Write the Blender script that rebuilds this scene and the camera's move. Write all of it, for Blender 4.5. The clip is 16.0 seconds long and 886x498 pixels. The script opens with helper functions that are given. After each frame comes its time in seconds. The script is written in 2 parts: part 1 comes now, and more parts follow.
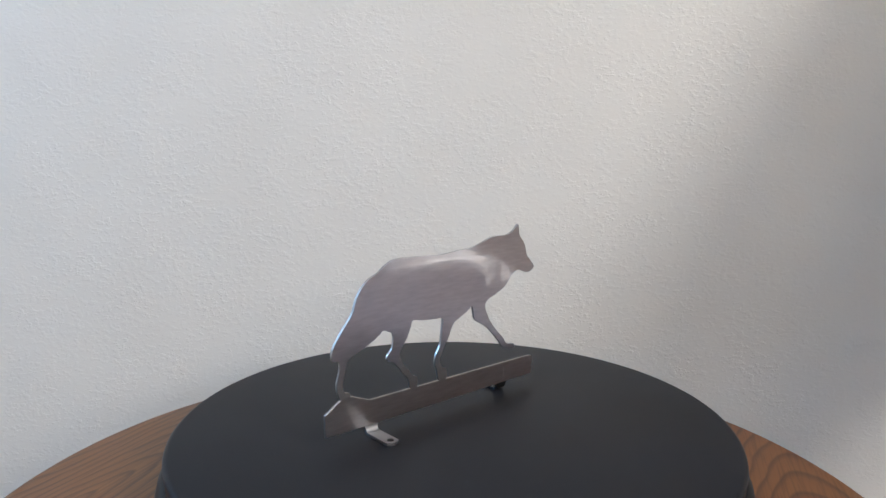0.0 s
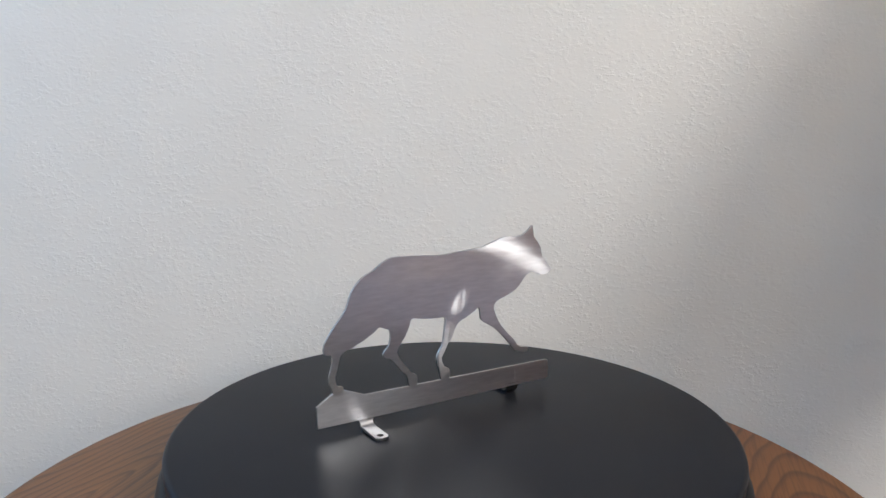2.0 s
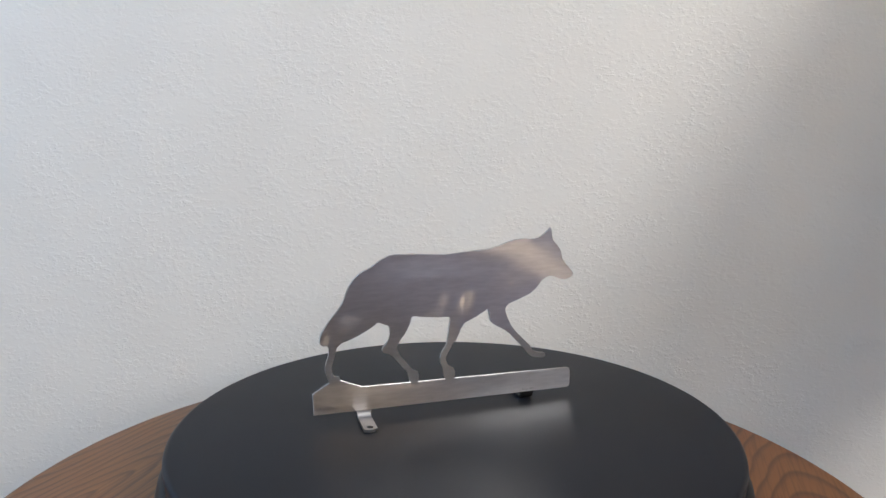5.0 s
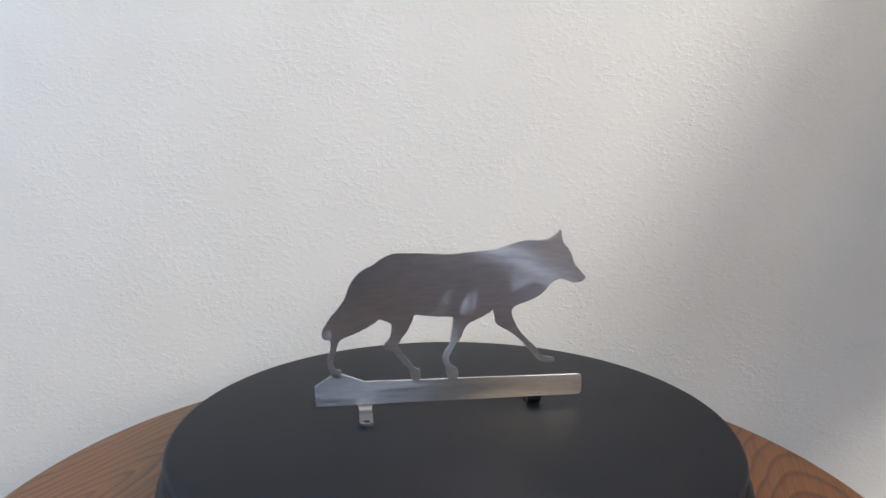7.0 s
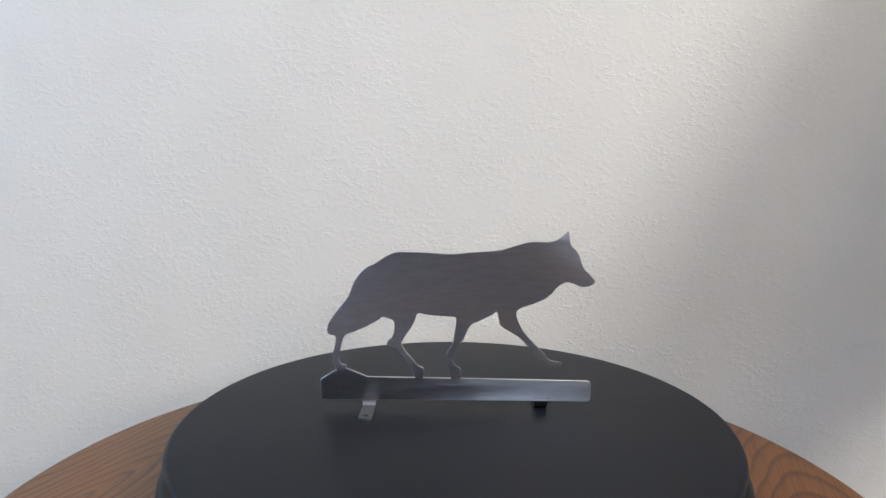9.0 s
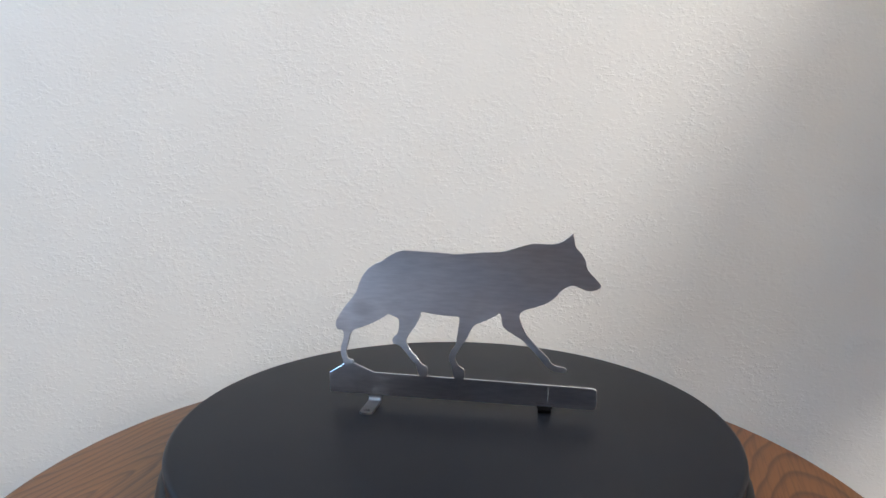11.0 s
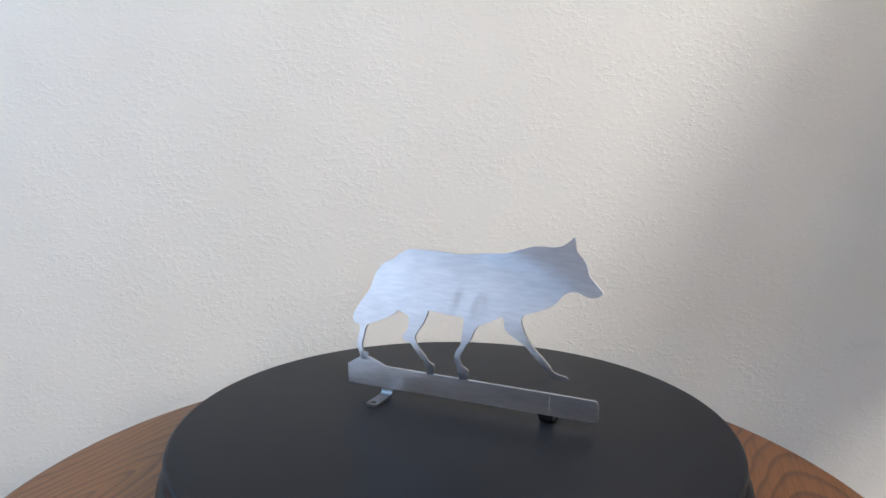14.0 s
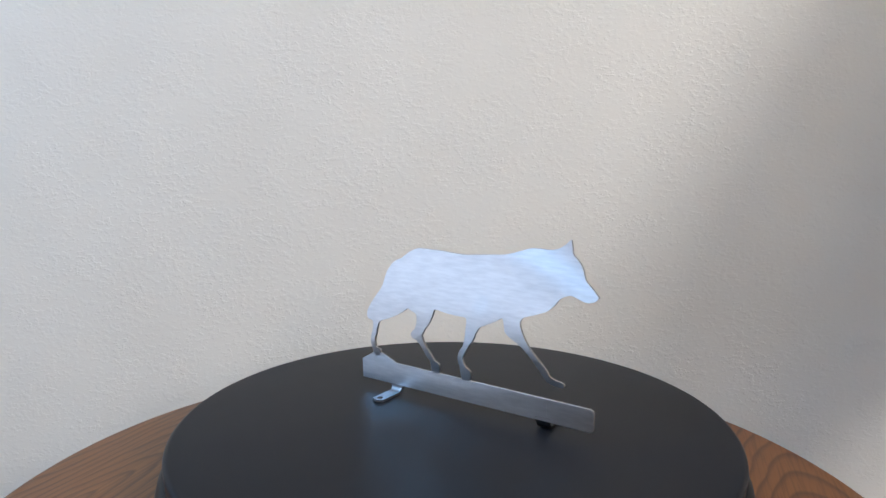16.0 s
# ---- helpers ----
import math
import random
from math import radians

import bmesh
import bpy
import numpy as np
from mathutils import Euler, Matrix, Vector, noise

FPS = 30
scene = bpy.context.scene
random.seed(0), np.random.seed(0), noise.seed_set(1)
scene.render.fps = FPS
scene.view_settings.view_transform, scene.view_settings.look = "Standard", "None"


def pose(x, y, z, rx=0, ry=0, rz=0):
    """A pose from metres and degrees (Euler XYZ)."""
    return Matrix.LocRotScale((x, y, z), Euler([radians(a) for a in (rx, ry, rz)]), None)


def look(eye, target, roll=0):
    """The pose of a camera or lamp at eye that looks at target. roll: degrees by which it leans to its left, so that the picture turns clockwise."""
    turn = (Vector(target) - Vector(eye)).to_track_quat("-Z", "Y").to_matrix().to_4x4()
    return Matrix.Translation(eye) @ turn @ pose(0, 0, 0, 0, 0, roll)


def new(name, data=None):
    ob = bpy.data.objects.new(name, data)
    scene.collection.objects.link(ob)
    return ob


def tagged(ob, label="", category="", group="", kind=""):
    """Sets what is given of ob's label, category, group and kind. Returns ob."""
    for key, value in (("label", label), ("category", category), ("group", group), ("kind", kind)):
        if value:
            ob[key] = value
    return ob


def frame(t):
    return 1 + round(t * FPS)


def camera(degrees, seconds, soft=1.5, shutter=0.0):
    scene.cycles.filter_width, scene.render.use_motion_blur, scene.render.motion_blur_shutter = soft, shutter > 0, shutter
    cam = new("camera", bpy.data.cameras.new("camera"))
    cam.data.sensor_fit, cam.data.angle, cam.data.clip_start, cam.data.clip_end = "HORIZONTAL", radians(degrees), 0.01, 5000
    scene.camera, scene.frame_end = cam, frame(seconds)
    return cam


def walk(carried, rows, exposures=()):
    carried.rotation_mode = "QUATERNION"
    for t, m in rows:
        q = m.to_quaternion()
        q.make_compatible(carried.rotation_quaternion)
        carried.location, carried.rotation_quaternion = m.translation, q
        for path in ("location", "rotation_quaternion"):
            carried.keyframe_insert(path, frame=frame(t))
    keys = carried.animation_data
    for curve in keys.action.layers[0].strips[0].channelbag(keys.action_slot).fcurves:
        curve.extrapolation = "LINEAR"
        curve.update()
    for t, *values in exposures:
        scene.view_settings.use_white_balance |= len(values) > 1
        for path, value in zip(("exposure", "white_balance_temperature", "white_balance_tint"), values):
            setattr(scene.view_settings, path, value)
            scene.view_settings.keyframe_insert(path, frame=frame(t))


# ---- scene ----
# Sizes in metres. The turntable's axis is x = y = 0; z = 0 is the floor.
TABLE_Z = 0.70                     # top of the oak table
PLATE_Z = TABLE_Z + 0.0375         # top of the turntable
WALL_Y = 0.31                      # face of the textured wall

cam = camera(66.88, 16.0, soft=1.5)
VIEW = pose(0, -0.4466, PLATE_Z + 0.1809, 90 - 8.103, 0, 0.985) @ pose(0, 0, 0, 0, 0, 0.175)
walk(cam, [(0.0, VIEW), (16.0, VIEW)], [(0.0, -0.06), (4.0, -0.05), (7.0, 0.07), (12.5, 0.09), (15.2, 0.10), (16.0, -0.03)])

# ---- light ----
world = bpy.data.worlds.new("sky")
scene.world = world
world.use_nodes = True
sky = world.node_tree.nodes.new("ShaderNodeTexSky")
sky.sky_type, sky.sun_disc = "NISHITA", False
sky.sun_elevation, sky.sun_rotation = radians(40), radians(20)
world.node_tree.links.new(sky.outputs[0], world.node_tree.nodes["Background"].inputs[0])
world.node_tree.nodes["Background"].inputs[1].default_value = 0.10
scene.view_settings.exposure = 0.0


def unseen_light(name, centre, target, width, height, watts, colour):
    """Area lamp inside a wall opening out of view, in place of skylight."""
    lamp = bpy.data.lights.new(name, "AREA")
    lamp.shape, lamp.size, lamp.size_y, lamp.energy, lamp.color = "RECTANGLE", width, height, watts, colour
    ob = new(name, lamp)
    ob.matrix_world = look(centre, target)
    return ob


# Unseen low lamp, placed and sized for its reflection in the steel.
unseen_light("low_west_reflection_lamp", (-1.66, -0.83, 0.50), (0, -0.83, 0.50), 0.76, 0.46, 3.6, (0.58, 0.74, 1.0))
# Added weak blue fill that tints the steel before it meets the brighter lamp.
unseen_light("low_west_blue_fill", (-1.66, -2.35, 0.50), (0, -2.35, 0.50), 1.7, 0.46, 0.95, (0.30, 0.51, 1.0))
# Added blue fill that cools the left of the north wall.
unseen_light("blue_wall_fill_west", (-1.66, -0.06, 1.72), (0, -0.06, 1.72), 0.6, 0.5, 22.0, (0.28, 0.58, 1.0))
unseen_light("skylight_east", (1.46, -1.15, 1.95), (0, -1.15, 1.95), 0.30, 0.64, 37.0, (1.0, 0.978, 0.94))
# Added warm fill for the shaded right of the north wall.
unseen_light("warm_wall_fill_east", (1.46, -2.60, 1.85), (0, -2.60, 1.85), 0.6, 0.7, 18, (1.0, 0.75, 0.47))
unseen_light("skylight_clerestory", (0.60, -3.36, 1.55), (0.60, 0, 1.55), 0.50, 0.20, 7.2, (0.66, 0.79, 1.0))


# ---- materials ----
def material(name):
    m = bpy.data.materials.new(name)
    m.use_nodes = True
    t = m.node_tree
    return m, t.nodes, t.links, t.nodes["Principled BSDF"]


def node(nodes, kind, **values):
    n = nodes.new(kind)
    for key, value in values.items():
        n.inputs[key.replace("_", " ")].default_value = value
    return n


def ramp(nodes, stops):
    r = nodes.new("ShaderNodeValToRGB")
    e = r.color_ramp.elements
    while len(e) < len(stops):
        e.new(0.5)
    for i, (at, col) in enumerate(stops):
        e[i].position, e[i].color = at, (*col, 1)
    return r


def plaster(name, low, high, bump):
    """Painted wall with a sprayed, half-flattened splatter texture."""
    m, n, l, b = material(name)
    co = n.new("ShaderNodeTexCoord")

    def field(scale, detail, size, distortion=0.0):
        mp = node(n, "ShaderNodeMapping")
        mp.inputs["Scale"].default_value = size
        l.new(co.outputs["Object"], mp.inputs["Vector"])
        f = node(n, "ShaderNodeTexNoise", Scale=scale, Detail=detail, Roughness=0.55, Distortion=distortion)
        l.new(mp.outputs[0], f.inputs["Vector"])
        return f.outputs["Fac"]

    def maths(op, a, c):
        q = n.new("ShaderNodeMath")
        q.operation = op
        for k, v in enumerate((a, c)):
            if isinstance(v, (int, float)):
                q.inputs[k].default_value = v
            else:
                l.new(v, q.inputs[k])
        return q.outputs[0]

    drift = field(7.0, 2.0, (1, 1, 1))
    clumps = field(24.0, 3.0, (1, 1, 1))
    # flattened blobs, wider than tall, of two sizes; thinner in places
    blobs = ramp(n, [(0.50, (0, 0, 0)), (0.60, (0.8, 0.8, 0.8)), (0.72, (1, 1, 1))])
    l.new(field(175.0, 2.0, (0.8, 1, 1.2), 0.15), blobs.inputs[0])
    drops = ramp(n, [(0.56, (0, 0, 0)), (0.68, (1, 1, 1))])
    l.new(field(300.0, 1.0, (0.85, 1, 1.15)), drops.inputs[0])
    thin = n.new("ShaderNodeMapRange")
    thin.inputs["From Min"].default_value, thin.inputs["From Max"].default_value = 0.3, 0.7
    thin.inputs["To Min"].default_value, thin.inputs["To Max"].default_value = 0.2, 1.15
    l.new(clumps, thin.inputs["Value"])
    height = maths("MULTIPLY", maths("ADD", blobs.outputs[0], maths("MULTIPLY", drops.outputs[0], 0.5)), thin.outputs[0])
    height = maths("ADD", height, maths("MULTIPLY", field(30.0, 1.0, (1, 1, 1)), 0.6))
    bp = node(n, "ShaderNodeBump", Strength=bump, Distance=0.00031)
    l.new(height, bp.inputs["Height"])
    l.new(bp.outputs[0], b.inputs["Normal"])
    tone = ramp(n, [(0.3, low), (0.7, high)])
    l.new(drift, tone.inputs[0])
    l.new(tone.outputs[0], b.inputs["Base Color"])
    b.inputs["Roughness"].default_value = 0.62
    b.inputs["Specular IOR Level"].default_value = 0.3
    return m


def oak(name):
    """Golden oak veneer, grain along x."""
    m, n, l, b = material(name)
    co = n.new("ShaderNodeTexCoord")
    sep = n.new("ShaderNodeSeparateXYZ")
    l.new(co.outputs["Object"], sep.inputs[0])

    def maths(op, a, c):
        q = n.new("ShaderNodeMath")
        q.operation = op
        for k, v in enumerate((a, c)):
            if isinstance(v, (int, float)):
                q.inputs[k].default_value = v
            else:
                l.new(v, q.inputs[k])
        return q.outputs[0]

    # glued boards; in each, rings round a pith that dips below it, wandering a little along it
    mp = node(n, "ShaderNodeMapping")
    mp.inputs["Scale"].default_value = (2.2, 9.0, 9.0)
    l.new(co.outputs["Object"], mp.inputs["Vector"])
    wander = node(n, "ShaderNodeTexNoise", Scale=2.2, Detail=3.0, Roughness=0.5)
    l.new(mp.outputs[0], wander.inputs["Vector"])
    shifted = maths("ADD", sep.outputs[1], 0.0065)
    board = maths("FLOOR", maths("DIVIDE", shifted, 0.1463), 0)
    inside = maths("SUBTRACT", shifted, maths("MULTIPLY", maths("ADD", board, 0.5), 0.1463))
    across = maths("ADD", inside, maths("MULTIPLY", maths("SUBTRACT", wander.outputs["Fac"], 0.5), 0.035))
    depth = maths("ADD", maths("MULTIPLY", sep.outputs[0], 0.22), 0.018)
    reach = maths("SQRT", maths("ADD", maths("MULTIPLY", across, across), maths("MULTIPLY", depth, depth)), 0)
    wave = maths("FRACT", maths("MULTIPLY", reach, 150.0), 0)
    tone = ramp(n, [(0.0, (0.195, 0.076, 0.0215)), (0.62, (0.172, 0.065, 0.0175)), (0.88, (0.085, 0.029, 0.0075)), (1.0, (0.185, 0.072, 0.020))])
    l.new(wave, tone.inputs[0])
    mq = node(n, "ShaderNodeMapping")
    mq.inputs["Scale"].default_value = (22.0, 520.0, 520.0)
    l.new(co.outputs["Object"], mq.inputs["Vector"])
    pores = node(n, "ShaderNodeTexNoise", Scale=1.0, Detail=2.0)
    l.new(mq.outputs[0], pores.inputs["Vector"])
    dark = ramp(n, [(0.38, (0.45, 0.40, 0.36)), (0.52, (1, 1, 1))])
    l.new(pores.outputs["Fac"], dark.inputs[0])
    mix = n.new("ShaderNodeMix")
    mix.data_type, mix.blend_type = "RGBA", "MULTIPLY"
    mix.inputs[0].default_value = 0.5
    l.new(tone.outputs[0], mix.inputs[6])
    l.new(dark.outputs[0], mix.inputs[7])
    l.new(mix.outputs[2], b.inputs["Base Color"])
    bp = node(n, "ShaderNodeBump", Strength=0.25, Distance=0.0006)
    l.new(pores.outputs["Fac"], bp.inputs["Height"])
    l.new(bp.outputs[0], b.inputs["Normal"])
    b.inputs["Roughness"].default_value = 0.42
    return m


def plastic(name, colour, rough, grain=0.08):
    """Moulded plastic with a fine pebble and faint scuffs."""
    m, n, l, b = material(name)
    co = n.new("ShaderNodeTexCoord")
    fine = node(n, "ShaderNodeTexNoise", Scale=1400.0, Detail=1.0)
    l.new(co.outputs["Object"], fine.inputs["Vector"])
    bp = node(n, "ShaderNodeBump", Strength=grain, Distance=0.0002)
    l.new(fine.outputs["Fac"], bp.inputs["Height"])
    l.new(bp.outputs[0], b.inputs["Normal"])
    scuff = node(n, "ShaderNodeTexNoise", Scale=14.0, Detail=5.0, Roughness=0.6)
    l.new(co.outputs["Object"], scuff.inputs["Vector"])
    rr = n.new("ShaderNodeMapRange")
    rr.inputs["To Min"].default_value, rr.inputs["To Max"].default_value = rough - 0.05, rough + 0.05
    l.new(scuff.outputs["Fac"], rr.inputs["Value"])
    l.new(rr.outputs[0], b.inputs["Roughness"])
    b.inputs["Specular IOR Level"].default_value = 0.11
    lo = tuple(c * 0.9 for c in colour)
    tone = ramp(n, [(0.35, lo), (0.65, colour)])
    l.new(scuff.outputs["Fac"], tone.inputs[0])
    l.new(tone.outputs[0], b.inputs["Base Color"])
    return m


def steel(name, rough, aniso, lie, swing, stretch, dents, streak=0.0, arcs=False, spots=(), haze_part=0.04, tint=1.0):
    """Ground sheet steel: hairlines that the sanding disc left, crossed by a second set where it went over again."""
    m, n, l, b = material(name)
    n.remove(b)
    b = n.new("ShaderNodeBsdfAnisotropic")
    b.distribution = "BECKMANN"
    b.inputs["Anisotropy"].default_value = -aniso
    haze = n.new("ShaderNodeBsdfAnisotropic")
    haze.distribution = "GGX"
    haze.inputs["Roughness"].default_value = 0.46
    both = n.new("ShaderNodeMixShader")
    both.inputs[0].default_value = haze_part
    l.new(b.outputs[0], both.inputs[1])
    l.new(haze.outputs[0], both.inputs[2])
    l.new(both.outputs[0], n["Material Output"].inputs["Surface"])
    co = n.new("ShaderNodeTexCoord")

    def field(scale, detail, size, seed):
        mp = node(n, "ShaderNodeMapping")
        mp.inputs["Scale"].default_value = size
        mp.inputs["Location"].default_value = (seed, 0, seed)
        l.new(co.outputs["Object"], mp.inputs["Vector"])
        f = node(n, "ShaderNodeTexNoise", Scale=scale, Detail=detail, Roughness=0.5)
        l.new(mp.outputs[0], f.inputs["Vector"])
        return f.outputs["Fac"]

    def maths(op, a, c):
        q = n.new("ShaderNodeMath")
        q.operation = op
        for k, v in enumerate((a, c)):
            if isinstance(v, (int, float)):
                q.inputs[k].default_value = v
            else:
                l.new(v, q.inputs[k])
        return q.outputs[0]

    def fade(value, a, c, to_a, to_c, kind="SMOOTHSTEP"):
        q = n.new("ShaderNodeMapRange")
        q.interpolation_type = kind
        for key, v in (("From Min", a), ("From Max", c), ("To Min", to_a), ("To Max", to_c)):
            q.inputs[key].default_value = v
        l.new(value, q.inputs["Value"])
        return q.outputs[0]

    def gap(px, pz, squash=1.0, lean=0.0):
        """How far from (px, pz) on the face of the sheet, in an oval that leans."""
        mp = node(n, "ShaderNodeMapping")
        mp.vector_type = "TEXTURE"
        mp.inputs["Location"].default_value = (px, SHEET_Y, pz)
        mp.inputs["Rotation"].default_value = (0, -radians(lean), 0)
        mp.inputs["Scale"].default_value = (1, 1, squash)
        l.new(co.outputs["Object"], mp.inputs["Vector"])
        q = n.new("ShaderNodeVectorMath")
        q.operation = "LENGTH"
        l.new(mp.outputs[0], q.inputs[0])
        return q.outputs["Value"]

    def tangent(turn, shader):
        way = n.new("ShaderNodeCombineXYZ")
        l.new(maths("COSINE", turn, 0), way.inputs[0])
        l.new(maths("SINE", turn, 0), way.inputs[2])
        tr = n.new("ShaderNodeVectorTransform")
        tr.vector_type, tr.convert_from, tr.convert_to = "VECTOR", "OBJECT", "WORLD"
        l.new(way.outputs[0], tr.inputs[0])
        l.new(tr.outputs[0], shader.inputs["Tangent"])

    # broad uneven swing, and fine streaks along the strokes
    uneven = maths("MULTIPLY", maths("SUBTRACT", field(30.0, 2.0, stretch, 3.1), 0.5), swing * 4)
    uneven = maths("ADD", uneven, maths("MULTIPLY", maths("SUBTRACT", field(60.0, 3.0, (0.25, 1, 6.0), 5.3), 0.5), streak * 4))
    tangent(maths("ADD", uneven, lie), b)
    again = None
    if arcs:
        # long strokes of the arm in arcs over back, neck and head, round a point under the wolf
        again = n.new("ShaderNodeBsdfAnisotropic")
        again.distribution = "BECKMANN"
        again.inputs["Anisotropy"].default_value = -0.68
        reach = gap(0.005, -0.010)
        split = n.new("ShaderNodeSeparateXYZ")
        l.new(co.outputs["Object"], split.inputs[0])
        turn = maths("ADD", fade(reach, 0.156, 0.100, radians(103), radians(145), "LINEAR"), maths("MULTIPLY", uneven, 0.8))
        streaks = fade(field(50.0, 4.0, (0.5, 1, 7.0), 2.2), 0.3, 0.65, 0.35, 1.0)
        cover = maths("MULTIPLY", fade(reach, 0.100, 0.130, 0.0, 0.64), fade(split.outputs[0], -0.058, 0.000, 0.0, 1.0))
        cover = maths("MULTIPLY", cover, streaks)
        grit = 0.345
        # spots where the disc was pressed: centre, radius, squash, lean, lie, roughness
        ragged = maths("ADD", maths("MULTIPLY", maths("SUBTRACT", field(110.0, 3.0, (1.0, 1, 0.5), 7.7), 0.5), 0.9), 1.15)
        scratch = fade(field(260.0, 3.0, (1.6, 1, 0.35), 6.1), 0.35, 0.6, 0.25, 1.0)
        for px, pz, pr, squash, lean, spot_lie, spot_grit in spots:
            away = gap(px, pz, squash, lean)
            inside = fade(away, pr, pr * 1.12, 1.0, 0.0)
            turn = maths("ADD", maths("MULTIPLY", turn, maths("SUBTRACT", 1.0, inside)), maths("MULTIPLY", inside, radians(spot_lie)))
            grit = maths("ADD", maths("MULTIPLY", grit, maths("SUBTRACT", 1.0, inside)), maths("MULTIPLY", inside, spot_grit))
            worn = maths("MULTIPLY", fade(maths("MULTIPLY", away, ragged), pr * 0.35, pr, 0.5, 0.0), scratch)
            cover = maths("MAXIMUM", cover, worn)
        tangent(turn, again)
        l.new(grit, again.inputs["Roughness"])
        twice = n.new("ShaderNodeMixShader")
        l.new(cover, twice.inputs[0])
        l.new(b.outputs[0], twice.inputs[1])
        l.new(again.outputs[0], twice.inputs[2])
        l.new(twice.outputs[0], both.inputs[1])
    l.new(fade(field(38.0, 2.0, stretch, 0.0), 0.2, 0.8, rough - 0.012, rough + 0.012), b.inputs["Roughness"])
    tone = ramp(n, [(0.3, tuple(tint * c for c in (0.585, 0.588, 0.61))), (0.7, tuple(tint * c for c in (0.685, 0.688, 0.71)))])
    l.new(field(1.0, 3.0, (90.0, 55.0, 500.0), 1.7), tone.inputs[0])
    l.new(tone.outputs[0], b.inputs["Color"])
    l.new(tone.outputs[0], haze.inputs["Color"])
    dent = node(n, "ShaderNodeBump", Strength=1.0, Distance=dents)
    l.new(maths("ADD", field(13.0, 0.0, stretch, 2.6), maths("MULTIPLY", field(45.0, 0.0, stretch, 9.9), 0.25)), dent.inputs["Height"])
    l.new(dent.outputs[0], b.inputs["Normal"])
    if again:
        l.new(tone.outputs[0], again.inputs["Color"])
        l.new(dent.outputs[0], again.inputs["Normal"])
    return m


def cut_edge(name):
    """The sheared rim of the sheet: dull steel with upright drag marks."""
    m, n, l, b = material(name)
    co = n.new("ShaderNodeTexCoord")
    f = node(n, "ShaderNodeTexNoise", Scale=600.0, Detail=3.0)
    l.new(co.outputs["Object"], f.inputs["Vector"])
    tone = ramp(n, [(0.3, (0.30, 0.295, 0.29)), (0.7, (0.48, 0.47, 0.465))])
    l.new(f.outputs["Fac"], tone.inputs[0])
    l.new(tone.outputs[0], b.inputs["Base Color"])
    bp = node(n, "ShaderNodeBump", Strength=0.4, Distance=0.0002)
    l.new(f.outputs["Fac"], bp.inputs["Height"])
    l.new(bp.outputs[0], b.inputs["Normal"])
    b.inputs["Metallic"].default_value, b.inputs["Roughness"].default_value = 1.0, 0.36
    return m


WALL = plaster("cream_wall_paint", (0.787, 0.761, 0.700), (0.822, 0.798, 0.736), 1.0)
PAINT = plaster("room_wall_paint", (0.78, 0.635, 0.605), (0.84, 0.69, 0.66), 0.4)
# Tan picked to bounce warm light from the added panel onto the shaded wall.
TAN = plaster("warm_bounce_tan", (0.60, 0.33, 0.16), (0.65, 0.37, 0.19), 0.4)
# Blue tint of the unseen west wall cools the steel's reflections and the bounce.
COOL = plaster("cool_reflection_tint", (0.50, 0.53, 0.60), (0.55, 0.58, 0.65), 0.4)
# Unseen south wall coloured dark: a dim room for the steel to reflect.
DIM = plaster("dim_room_dark", (0.07, 0.072, 0.095), (0.10, 0.103, 0.13), 0.4)
CEILING = plaster("ceiling_paint", (0.78, 0.77, 0.75), (0.82, 0.81, 0.79), 0.3)
CARPET = plaster("carpet", (0.095, 0.066, 0.045), (0.14, 0.10, 0.068), 1.0)
OAK = oak("golden_oak")
PLATTER = plastic("charcoal_platter", (0.0122, 0.0130, 0.0165), 0.39)
BLACK = plastic("black_plastic", (0.012, 0.012, 0.013), 0.38)
SHEET_Y, THICK = 0.0131, 0.0019    # front face of the steel behind the axis, and the gauge
SPOTS = ((0.050, 0.091, 0.012, 0.6, 40, 127, 0.345), (0.013, 0.077, 0.016, 0.5, 55, 108, 0.34), (0.001, 0.044, 0.030, 0.4, 80, 112, 0.34), (-0.004, 0.080, 0.012, 0.45, 55, 95, 0.285),
         (-0.011, 0.070, 0.010, 0.55, 20, 97, 0.285), (-0.070, 0.070, 0.013, 0.65, 10, 70, 0.28), (-0.086, 0.056, 0.009, 0.5, 70, 84, 0.275), (0.049, 0.060, 0.015, 0.5, 120, 98, 0.29))
STEEL = steel("ground_steel", 0.31, 0.62, radians(168), 0.03, (1, 1, 1), 0.0007, 0.04, True, SPOTS, 0.06)
BAR_STEEL = steel("ground_bar_steel", 0.325, 0.5, radians(87), 0.12, (0.3, 1, 2.5), 0.0014, 0.28, haze_part=0.03)
TAB_STEEL = steel("ground_tab_steel", 0.52, 0.0, 0.0, 0.1, (1, 1, 1), 0.0003, tint=0.5)
SCORE_STEEL = steel("scored_steel", 0.62, 0.0, 0.0, 0.1, (1, 1, 1), 0.0003)
EDGE = cut_edge("cut_steel_edge")


# ---- mesh helpers ----
def part(name, bm, mat, parent=None, label="", smooth=None):
    """Links a bmesh as one mesh object; edges sharper than smooth (degrees) stay sharp."""
    me = bpy.data.meshes.new(name)
    if smooth is not None:
        bm.normal_update()
        for f in bm.faces:
            f.smooth = True
        for e in bm.edges:
            e.smooth = len(e.link_faces) == 2 and e.calc_face_angle(0) < radians(smooth)
    bm.to_mesh(me)
    bm.free()
    me.materials.append(mat)
    ob = new(name, me)
    if parent:
        ob.parent = parent
    return tagged(ob, label)


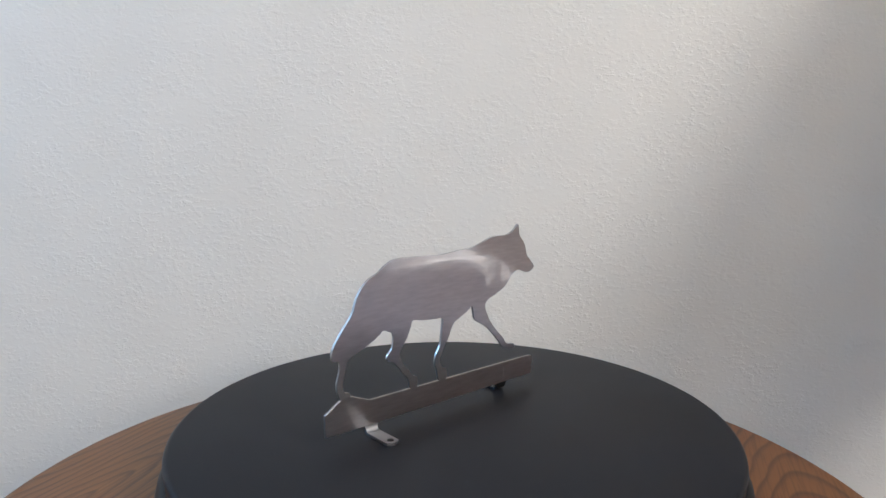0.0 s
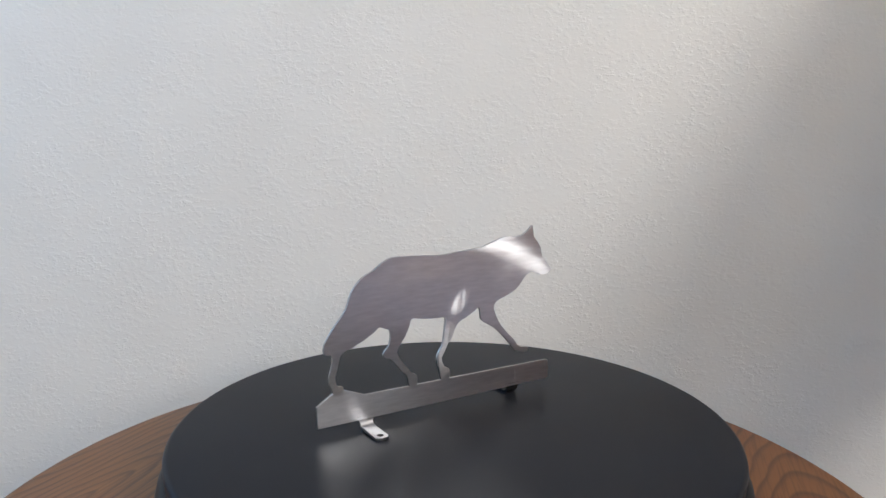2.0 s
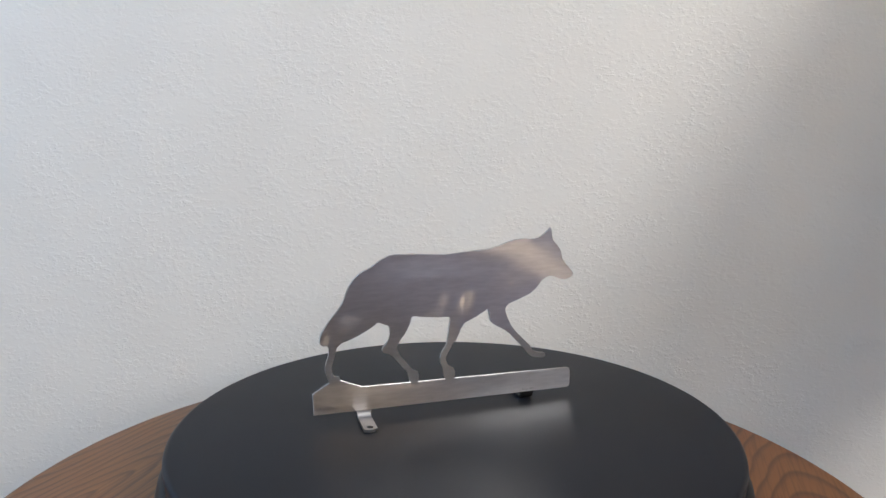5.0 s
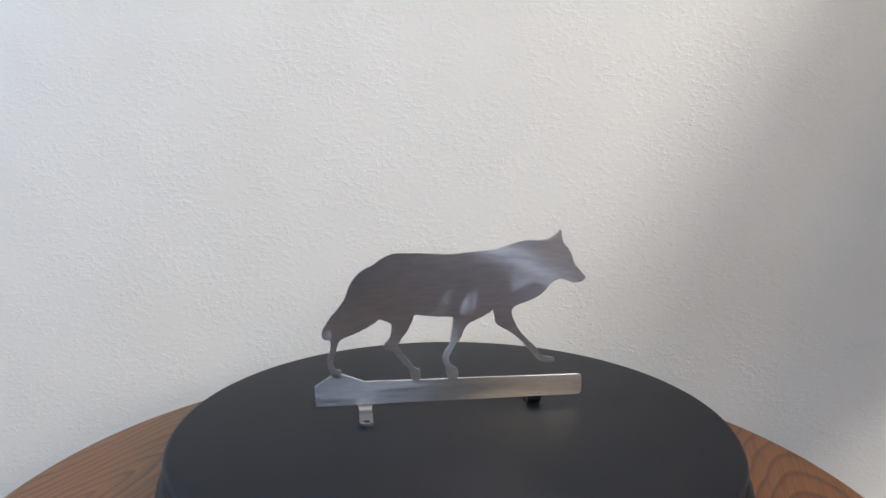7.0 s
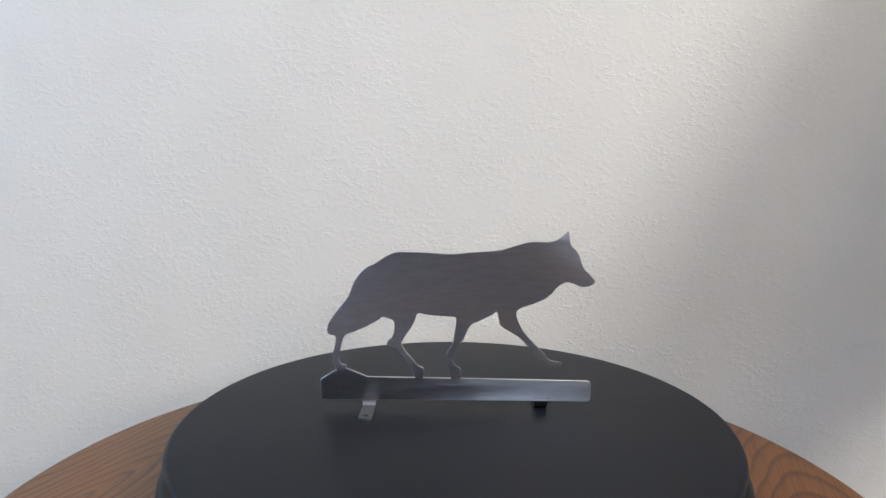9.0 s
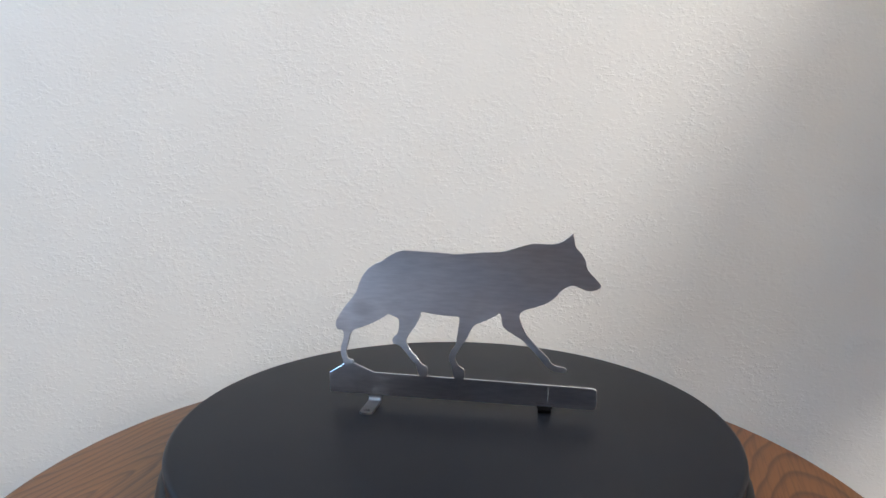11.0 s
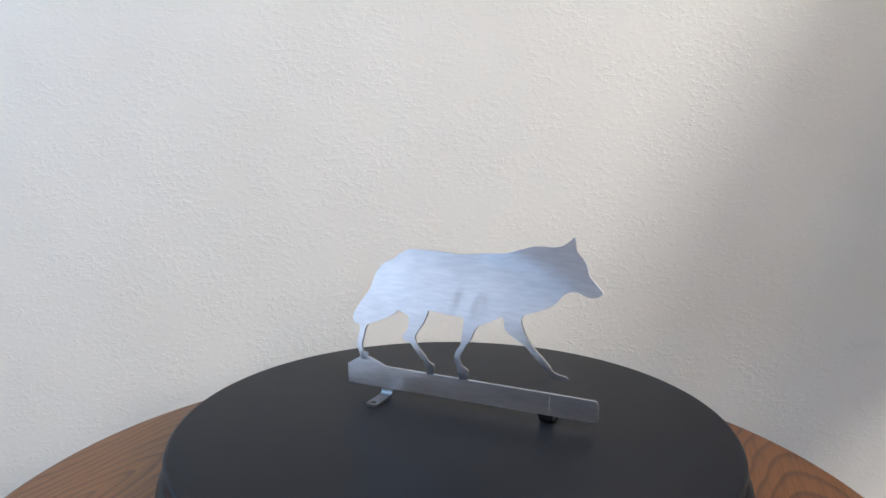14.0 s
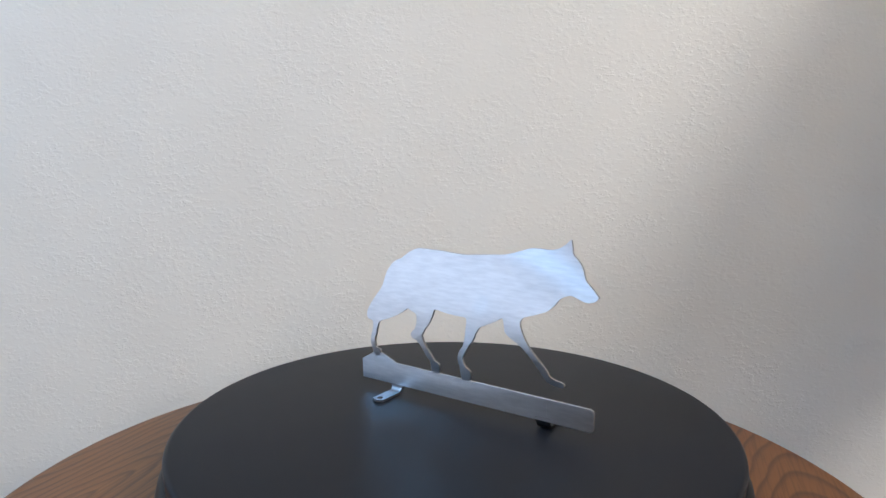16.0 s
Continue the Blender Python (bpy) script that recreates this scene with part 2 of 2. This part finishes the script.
def box(bm, lo, hi):
    vs = [bm.verts.new((x, y, z)) for x in (lo[0], hi[0]) for y in (lo[1], hi[1]) for z in (lo[2], hi[2])]
    for a in ((0, 1, 3, 2), (4, 6, 7, 5), (0, 4, 5, 1), (2, 3, 7, 6), (0, 2, 6, 4), (1, 5, 7, 3)):
        bm.faces.new([vs[i] for i in a])


def block(name, lo, hi, mat, parent=None, bevel=0.0, label=""):
    bm = bmesh.new()
    box(bm, lo, hi)
    if bevel:
        bmesh.ops.bevel(bm, geom=bm.edges[:], offset=bevel, segments=2, affect="EDGES")
    return part(name, bm, mat, parent, label)


def turned(profile, steps=128):
    """A solid turned about z from (radius, height) pairs, closed where the radius is 0."""
    bm = bmesh.new()
    rings = []
    for r, z in profile:
        if r == 0:
            rings.append([bm.verts.new((0, 0, z))])
        else:
            rings.append([bm.verts.new((r * math.cos(k * math.tau / steps), r * math.sin(k * math.tau / steps), z)) for k in range(steps)])
    for a, b in zip(rings, rings[1:]):
        for k in range(steps):
            q = [a[k % len(a)], a[(k + 1) % len(a)], b[(k + 1) % len(b)], b[k % len(b)]]
            q = list(dict.fromkeys(q))
            if len(q) > 2:
                bm.faces.new(q)
    bmesh.ops.recalc_face_normals(bm, faces=bm.faces[:])
    return bm


def arc(cx, cz, r, a0, a1, steps=6):
    return [(cx + r * math.cos(radians(a0 + (a1 - a0) * k / steps)), cz + r * math.sin(radians(a0 + (a1 - a0) * k / steps))) for k in range(steps + 1)]


# ---- the room ----
def structure(ob, label, category):
    return tagged(ob, label, category, kind="structure")


X0, X1, Y0, Z1 = -1.7, 1.5, -3.4, 2.44
T = 0.12


def wall_with_opening(name, axis, inner, ends, openings, mat):
    """A wall along y (axis 0) or x (axis 1) whose inner face stands at inner, with window openings (from, to, sill, head)."""
    bm = bmesh.new()
    a, b = (inner - T, inner) if inner < 0 else (inner, inner + T)
    cuts = sorted({ends[0], ends[1], *(v for o in openings for v in o[:2])})
    slabs = []
    for p, q in zip(cuts, cuts[1:]):
        at = 0
        for lo, hi, sill, head in sorted((o for o in openings if o[0] <= p and q <= o[1]), key=lambda o: o[2]):
            slabs.append((p, q, at, sill))
            at = head
        slabs.append((p, q, at, Z1))
    for p, q, z0, z1 in slabs:
        if axis == 0:
            box(bm, (a, p, z0), (b, q, z1))
        else:
            box(bm, (p, a, z0), (q, b, z1))
    return structure(part(name, bm, mat), "plain painted wall out of view with openings for lamps", "wall")


GLASS = material("window_glass")[0]
GLASS.node_tree.nodes["Principled BSDF"].inputs["Transmission Weight"].default_value = 1.0
GLASS.node_tree.nodes["Principled BSDF"].inputs["Roughness"].default_value = 0.0


def window(name, inner, axis, lo, hi, sill, head):
    d = inner + (-0.075 if inner < 0 else 0.075)
    # Frame and glass are out of view, added round a lamp's opening.
    top = structure(new(name), "unseen white framed window with clear glass, set round a lamp in the room wall", "window")
    f = 0.045

    def slab(bm, p, q, z0, z1, t):
        if axis == 0:
            box(bm, (d - t, p, z0), (d + t, q, z1))
        else:
            box(bm, (p, d - t, z0), (q, d + t, z1))

    bm = bmesh.new()
    slab(bm, lo, lo + f, sill, head, 0.02)
    slab(bm, hi - f, hi, sill, head, 0.02)
    slab(bm, lo + f, hi - f, sill, sill + f, 0.02)
    slab(bm, lo + f, hi - f, head - f, head, 0.02)
    part("window_frame", bm, CEILING, top)
    bm = bmesh.new()
    slab(bm, lo + f, hi - f, sill + f, head - f, 0.003)
    part("pane", bm, GLASS, top).visible_shadow = False


def build_room():
    structure(block("floor", (X0 - T, Y0 - T, -0.05), (X1 + T, WALL_Y + T, 0), CARPET), "brown carpeted floor under the table", "floor")
    structure(block("ceiling", (X0 - T, Y0 - T, Z1), (X1 + T, WALL_Y + T, Z1 + 0.05), CEILING), "plain white ceiling", "ceiling")
    structure(block("wall_north", (X0 - T, WALL_Y, 0), (X1 + T, WALL_Y + T, Z1), WALL), "cream painted wall with lumpy sprayed texture", "wall")
    wall_with_opening("wall_south", 1, Y0, (X0 - T, X1 + T), [(0.35, 0.85, 1.45, 1.65)], DIM)
    # Middle opening is for the low reflection lamp, the others for added fill.
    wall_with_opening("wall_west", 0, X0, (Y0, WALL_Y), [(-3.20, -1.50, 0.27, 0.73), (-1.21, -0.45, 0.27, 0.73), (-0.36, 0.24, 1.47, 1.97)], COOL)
    # First opening is the east skylight's, the second is for the added warm fill.
    wall_with_opening("wall_east", 0, X1, (Y0, WALL_Y), [(-1.30, -1.00, 1.63, 2.27), (-2.90, -2.30, 1.50, 2.20)], PAINT)
    # Unseen triangular panel, added to cast the slanting shade on the north wall.
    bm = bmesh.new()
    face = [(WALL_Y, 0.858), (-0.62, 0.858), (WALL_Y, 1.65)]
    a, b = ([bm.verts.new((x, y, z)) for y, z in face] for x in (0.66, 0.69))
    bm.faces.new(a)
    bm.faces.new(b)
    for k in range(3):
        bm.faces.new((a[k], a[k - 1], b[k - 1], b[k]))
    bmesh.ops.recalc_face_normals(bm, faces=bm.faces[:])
    structure(part("shade_panel", bm, TAN), "unseen tan panel with a sloping edge, added to shade the wall", "wall")
    # Unseen window round the low west reflection lamp.
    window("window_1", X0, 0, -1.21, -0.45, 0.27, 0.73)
    window("window_2", X1, 0, -1.30, -1.00, 1.63, 2.27)
    window("window_3", Y0, 1, 0.35, 0.85, 1.45, 1.65)
    # Added window round the warm wall fill.
    window("added_window_6", X1, 0, -2.90, -2.30, 1.50, 2.20)
    # Added window round the weak low west fill.
    window("added_window_4", X0, 0, -3.20, -1.50, 0.27, 0.73)
    # Added window round the blue wall fill.
    window("added_window_5", X0, 0, -0.36, 0.24, 1.47, 1.97)


# ---- table and turntable ----
def build_table():
    table = tagged(new("round_table"), "round golden oak table with rounded edge beside the wall", "table")
    table.location = (-0.0109, -0.0548, 0)
    r, h, e = 0.2799, 0.024, 0.006
    top = turned([(0, TABLE_Z), *arc(r - e, TABLE_Z - e, e, 90, 0), *arc(r - e, TABLE_Z - h + e, e, 0, -90), (0, TABLE_Z - h)], 192)
    part("tabletop", top, OAK, table, smooth=40).rotation_euler = (0, 0, radians(72))
    part("pedestal", turned([(0, TABLE_Z - h), (0.09, TABLE_Z - h), (0.09, TABLE_Z - 0.05), (0.035, TABLE_Z - 0.08), (0.045, 0.35), (0.03, 0.12), (0.05, 0.05), (0.0, 0.05)], 48), OAK, table, smooth=40)
    for k in range(4):
        bm = bmesh.new()
        box(bm, (0.02, -0.022, 0.0), (0.22, 0.022, 0.05))
        for v in bm.verts:
            if v.co.x > 0.1 and v.co.z > 0.02:
                v.co.z = 0.028
        bmesh.ops.bevel(bm, geom=bm.edges[:], offset=0.006, segments=2, affect="EDGES")
        leg = part("leg", bm, OAK, table)
        leg.rotation_euler = (0, 0, radians(45 + 90 * k))


def build_turntable():
    table = tagged(new("turntable"), "round charcoal plastic display turntable on the oak table", "turntable")
    table.location = (0, 0, TABLE_Z)
    h = PLATE_Z - TABLE_Z
    part("base", turned([(0, 0), (0.190, 0), (0.1935, 0.003), (0.1940, 0.010), (0.1920, 0.018), (0.1870, 0.0215), (0.180, 0.0225), (0, 0.0225)], 192), BLACK, table, "flared black plastic base", smooth=50)
    e = 0.0035
    r = 0.1880
    platter = part("platter", turned([(0, 0.0235), (r - 0.004, 0.0235), (r - 0.001, 0.0245), *arc(r - e, h - e, e, 0, 90, 8), (0, h)], 256), PLATTER, table, "flat charcoal rotating disc", smooth=50)
    return platter


# ---- the steel wolf ----
HEAD = [(69.4, 121.6), (72.7, 123.4), (76.0, 126.0), (78.3, 128.0), (79.4, 123.3), (80.2, 118.9), (84.1, 114.9), (86.9, 110.4), (87.9, 105.9), (89.4, 102.6), (92.4, 99.6), (95.4, 96.4), (97.6, 93.7), (96.7, 91.9), (93.9, 90.1), (88.9, 89.5), (84.8, 90.9), (79.1, 92.7)]
CHEST = [(74.3, 91.0), (71.0, 88.5), (68.1, 84.7), (63.7, 80.9), (59.3, 78.7), (53.7, 76.5), (47.1, 74.3)]
RAISED_LEG = [(44.4, 72.0), (43.6, 69.1), (45.0, 64.5), (48.5, 57.6), (53.1, 51.8), (58.9, 46.0), (63.6, 41.3), (65.9, 37.7), (69.4, 35.8), (74.7, 35.0), (76.5, 33.4), (75.2, 31.5), (69.5, 31.9), (64.9, 33.1), (61.9, 35.9), (57.9, 40.7), (52.1, 46.8), (46.4, 52.4), (40.7, 56.1), (35.0, 59.4), (32.0, 62.4), (31.5, 65.8), (30.1, 71.1)]
BRISKET = [(27.0, 69.3), (21.5, 66.4), (15.9, 63.8), (12.6, 62.2)]
FORE_LEG = [(9.3, 57.5), (6.7, 51.3), (3.8, 47.9), (1.6, 43.8), (-1.3, 38.8), (-1.0, 35.4), (1.0, 31.9), (5.0, 29.0), (4.6, 22.3), (-1.7, 22.3), (-3.9, 31.5), (-5.3, 34.3), (-5.5, 38.9), (-4.0, 43.0), (-1.3, 46.9), (0.0, 52.6), (0.8, 59.4), (1.5, 65.1), (0.4, 67.4)]
BELLY = [(-4.1, 67.6), (-10.7, 67.9), (-18.4, 68.7), (-25.5, 69.7)]
HIND_LEG = [(-27.3, 65.4), (-30.6, 58.7), (-34.4, 53.5), (-36.6, 49.7), (-36.8, 47.2), (-34.0, 41.6), (-29.6, 36.5), (-25.8, 31.6), (-21.8, 29.4), (-22.2, 22.3), (-27.4, 22.3), (-29.6, 30.5), (-32.5, 33.3), (-37.3, 39.4), (-41.7, 44.0), (-45.7, 45.3), (-47.4, 47.6), (-46.1, 50.5), (-43.4, 53.2), (-42.0, 58.8), (-42.6, 63.8), (-46.4, 65.7), (-50.3, 67.1)]
REAR_LEG = [(-53.6, 64.6), (-61.3, 60.2), (-70.1, 56.3), (-74.5, 54.8), (-77.8, 52.5), (-79.4, 48.7), (-80.6, 43.5), (-82.0, 39.0), (-81.8, 35.1), (-80.4, 32.3), (-76.9, 31.3), (-77.4, 26.6), (-82.6, 26.6), (-84.8, 31.7), (-86.2, 35.6), (-86.1, 40.2), (-84.7, 44.7), (-83.8, 49.2), (-84.5, 53.3)]
TAIL = [(-88.0, 53.8), (-89.7, 56.6), (-89.2, 60.6), (-87.4, 63.9), (-82.9, 70.6), (-77.4, 77.2), (-73.6, 82.8), (-71.3, 89.4), (-68.4, 94.9), (-64.0, 100.0), (-59.7, 103.0), (-55.3, 104.7)]
BACK = [(-49.9, 108.6), (-44.4, 111.7), (-39.0, 113.2), (-30.4, 113.1), (-19.5, 112.8), (-8.6, 112.1), (0.1, 111.8), (8.9, 112.7), (19.9, 113.7), (30.8, 114.5), (37.4, 116.3), (44.0, 118.4), (50.6, 120.4), (57.2, 120.8), (63.9, 120.5)]
BAR = [(-94.7, 6.3), (-95.2, 21.0), (-84.8, 27.5), (-81.9, 28.9), (-75.6, 28.9), (-61.3, 23.1), (20.0, 22.4), (94.5, 21.6), (96.6, 20.7), (97.3, 18.6), (97.3, 9.0), (96.6, 7.0), (94.8, 6.2), (0.0, 6.2)]


def rounded(points, steps=3):
    """A smooth closed line through the points (Catmull-Rom), in metres."""
    out, n = [], len(points)
    for i in range(n):
        p = [Vector(points[(i + k - 1) % n]) for k in range(4)]
        for s in range(steps):
            u = s / steps
            q = 0.5 * (2 * p[1] + (p[2] - p[0]) * u + (2 * p[0] - 5 * p[1] + 4 * p[2] - p[3]) * u * u + (3 * p[1] - p[0] - 3 * p[2] + p[3]) * u ** 3)
            out.append(q * 0.001)
    return out


def sheet(outline):
    """Sheet metal cut to the outline: front, back and a slightly eased edge."""
    bm = bmesh.new()
    vs = [bm.verts.new((p.x, 0, p.y)) for p in outline]
    es = [bm.edges.new((vs[i], vs[(i + 1) % len(vs)])) for i in range(len(vs))]
    bmesh.ops.triangle_fill(bm, use_beauty=True, edges=es)
    bm.normal_update()
    for f in bm.faces:
        if f.normal.y > 0:
            f.normal_flip()
    got = bmesh.ops.extrude_face_region(bm, geom=bm.faces[:])
    for g in got["geom"]:
        if isinstance(g, bmesh.types.BMVert):
            g.co.y += THICK
    bmesh.ops.recalc_face_normals(bm, faces=bm.faces[:])
    bm.normal_update()
    rim = [e for e in bm.edges if len(e.link_faces) == 2 and abs(e.verts[0].co.y - e.verts[1].co.y) < 1e-6 and e.calc_face_angle(0) > 1.2]
    bmesh.ops.bevel(bm, geom=rim, offset=0.00028, segments=1, affect="EDGES", clamp_overlap=True)
    bm.normal_update()
    for f in bm.faces:
        f.material_index = int(abs(f.normal.y) < 0.5)
    for v in bm.verts:
        v.co.y += SHEET_Y
    return bm


def tab_strip(u, width, out, reach, hole):
    """A tongue of the sheet that leaves the bar's lower edge and bends out level, with a screw hole near its rounded end."""
    bm = bmesh.new()
    top, r, t = 0.0085, 0.0042, THICK
    mid = SHEET_Y + t / 2
    line = [(mid, top)] + [(mid + out * (r - r * math.cos(radians(a))), r + t / 2 - r * math.sin(radians(a)) + 0.0003) for a in range(0, 91, 15)]
    flat = line[-1]
    grid = []
    for i, (y, z) in enumerate(line):
        a, b = line[max(i - 1, 0)], line[min(i + 1, len(line) - 1)]
        d = Vector((b[0] - a[0], b[1] - a[1])).normalized()
        if i == len(line) - 1:
            d = Vector((out, 0))
        nrm = Vector((-d.y, d.x)) * t / 2
        flare = 1.0 + (0.45 if i == 0 else 0.12 if i == 1 else 0)
        w = width / 2 * flare
        grid.append([bm.verts.new((u + sx * w, y + sg * nrm.x, z + sg * nrm.y)) for sg, sx in ((1, -1), (1, 1), (-1, 1), (-1, -1))])
    for a, b in zip(grid, grid[1:]):
        for k in range(4):
            bm.faces.new((a[k], a[(k + 1) % 4], b[(k + 1) % 4], b[k]))
    bm.faces.new(grid[0])
    # the level tongue: outer line and hole bridged on both faces
    y0, z0 = flat[0], flat[1]
    tip = mid + out * reach
    n = 24
    hx = width * 0.24
    outer, inner = [], []
    for k in range(n):
        a = math.tau * k / n
        c, s = math.cos(a), math.sin(a)
        inner.append((u + hx * c, hole + hx * s))
        m = max(abs(c), abs(s))
        px, py = c / m, s / m
        ext = (tip - hole) if py * out > 0 else (hole - y0)
        y = hole + py * abs(ext)
        x = u + px * width / 2
        if py * out > 0.98:
            y -= out * (px ** 2) * width * 0.22
        outer.append((x, y))
    rings = []
    for pts, z in ((outer, z0 + t / 2), (inner, z0 + t / 2), (inner, z0 - t / 2), (outer, z0 - t / 2)):
        rings.append([bm.verts.new((x, y, z)) for x, y in pts])
    for a, b in ((0, 1), (1, 2), (2, 3), (3, 0)):
        for k in range(n):
            bm.faces.new((rings[a][k], rings[a][(k + 1) % n], rings[b][(k + 1) % n], rings[b][k]))
    bmesh.ops.recalc_face_normals(bm, faces=bm.faces[:])
    return bm


def build_wolf():
    wolf = tagged(new("wolf_sculpture"), "brushed steel cut-out of a walking wolf on a bar", "sculpture")
    wolf.location = (0, 0, PLATE_Z)
    outline = rounded(HEAD + CHEST + RAISED_LEG + BRISKET + FORE_LEG + BELLY + HIND_LEG + REAR_LEG + TAIL + BACK)
    part("silhouette", sheet(outline), STEEL, wolf, smooth=30).data.materials.append(EDGE)
    part("base_bar", sheet([Vector(p) * 0.001 for p in BAR]), BAR_STEEL, wolf, "brushed steel base bar", smooth=30).data.materials.append(EDGE)
    part("mounting_tab", tab_strip(-0.0605, 0.0092, -1, 0.0258, -0.0070), TAB_STEEL, wolf, "bent tab with a screw hole", smooth=35)
    # The rear tab takes the black plastic material in place of steel.
    part("mounting_tab", tab_strip(0.0620, 0.0092, 1, 0.0258, 2 * SHEET_Y + THICK + 0.0070), BLACK, wolf, "black bent tab under the bar", smooth=35)
    bm = bmesh.new()
    box(bm, (0.0640, SHEET_Y - 0.0002, 0.0105), (0.0646, SHEET_Y + 0.0005, 0.0195))
    bmesh.ops.bevel(bm, geom=bm.edges[:], offset=0.00015, segments=1, affect="EDGES")
    part("seam", bm, SCORE_STEEL, wolf, "short upright scored line on the bar")
    return wolf


build_room()
build_table()
platter = build_turntable()
wolf = build_wolf()


def motions():
    times = (0.0, 4.0, 8.0, 12.0, 16.0)
    walk(wolf, [(t, pose(0, 0, PLATE_Z, 0, 0, 42.8 - 4.776 * t)) for t in times])
    walk(platter, [(t, pose(0, 0, 0, 0, 0, 42.8 - 4.776 * t)) for t in times])


motions()
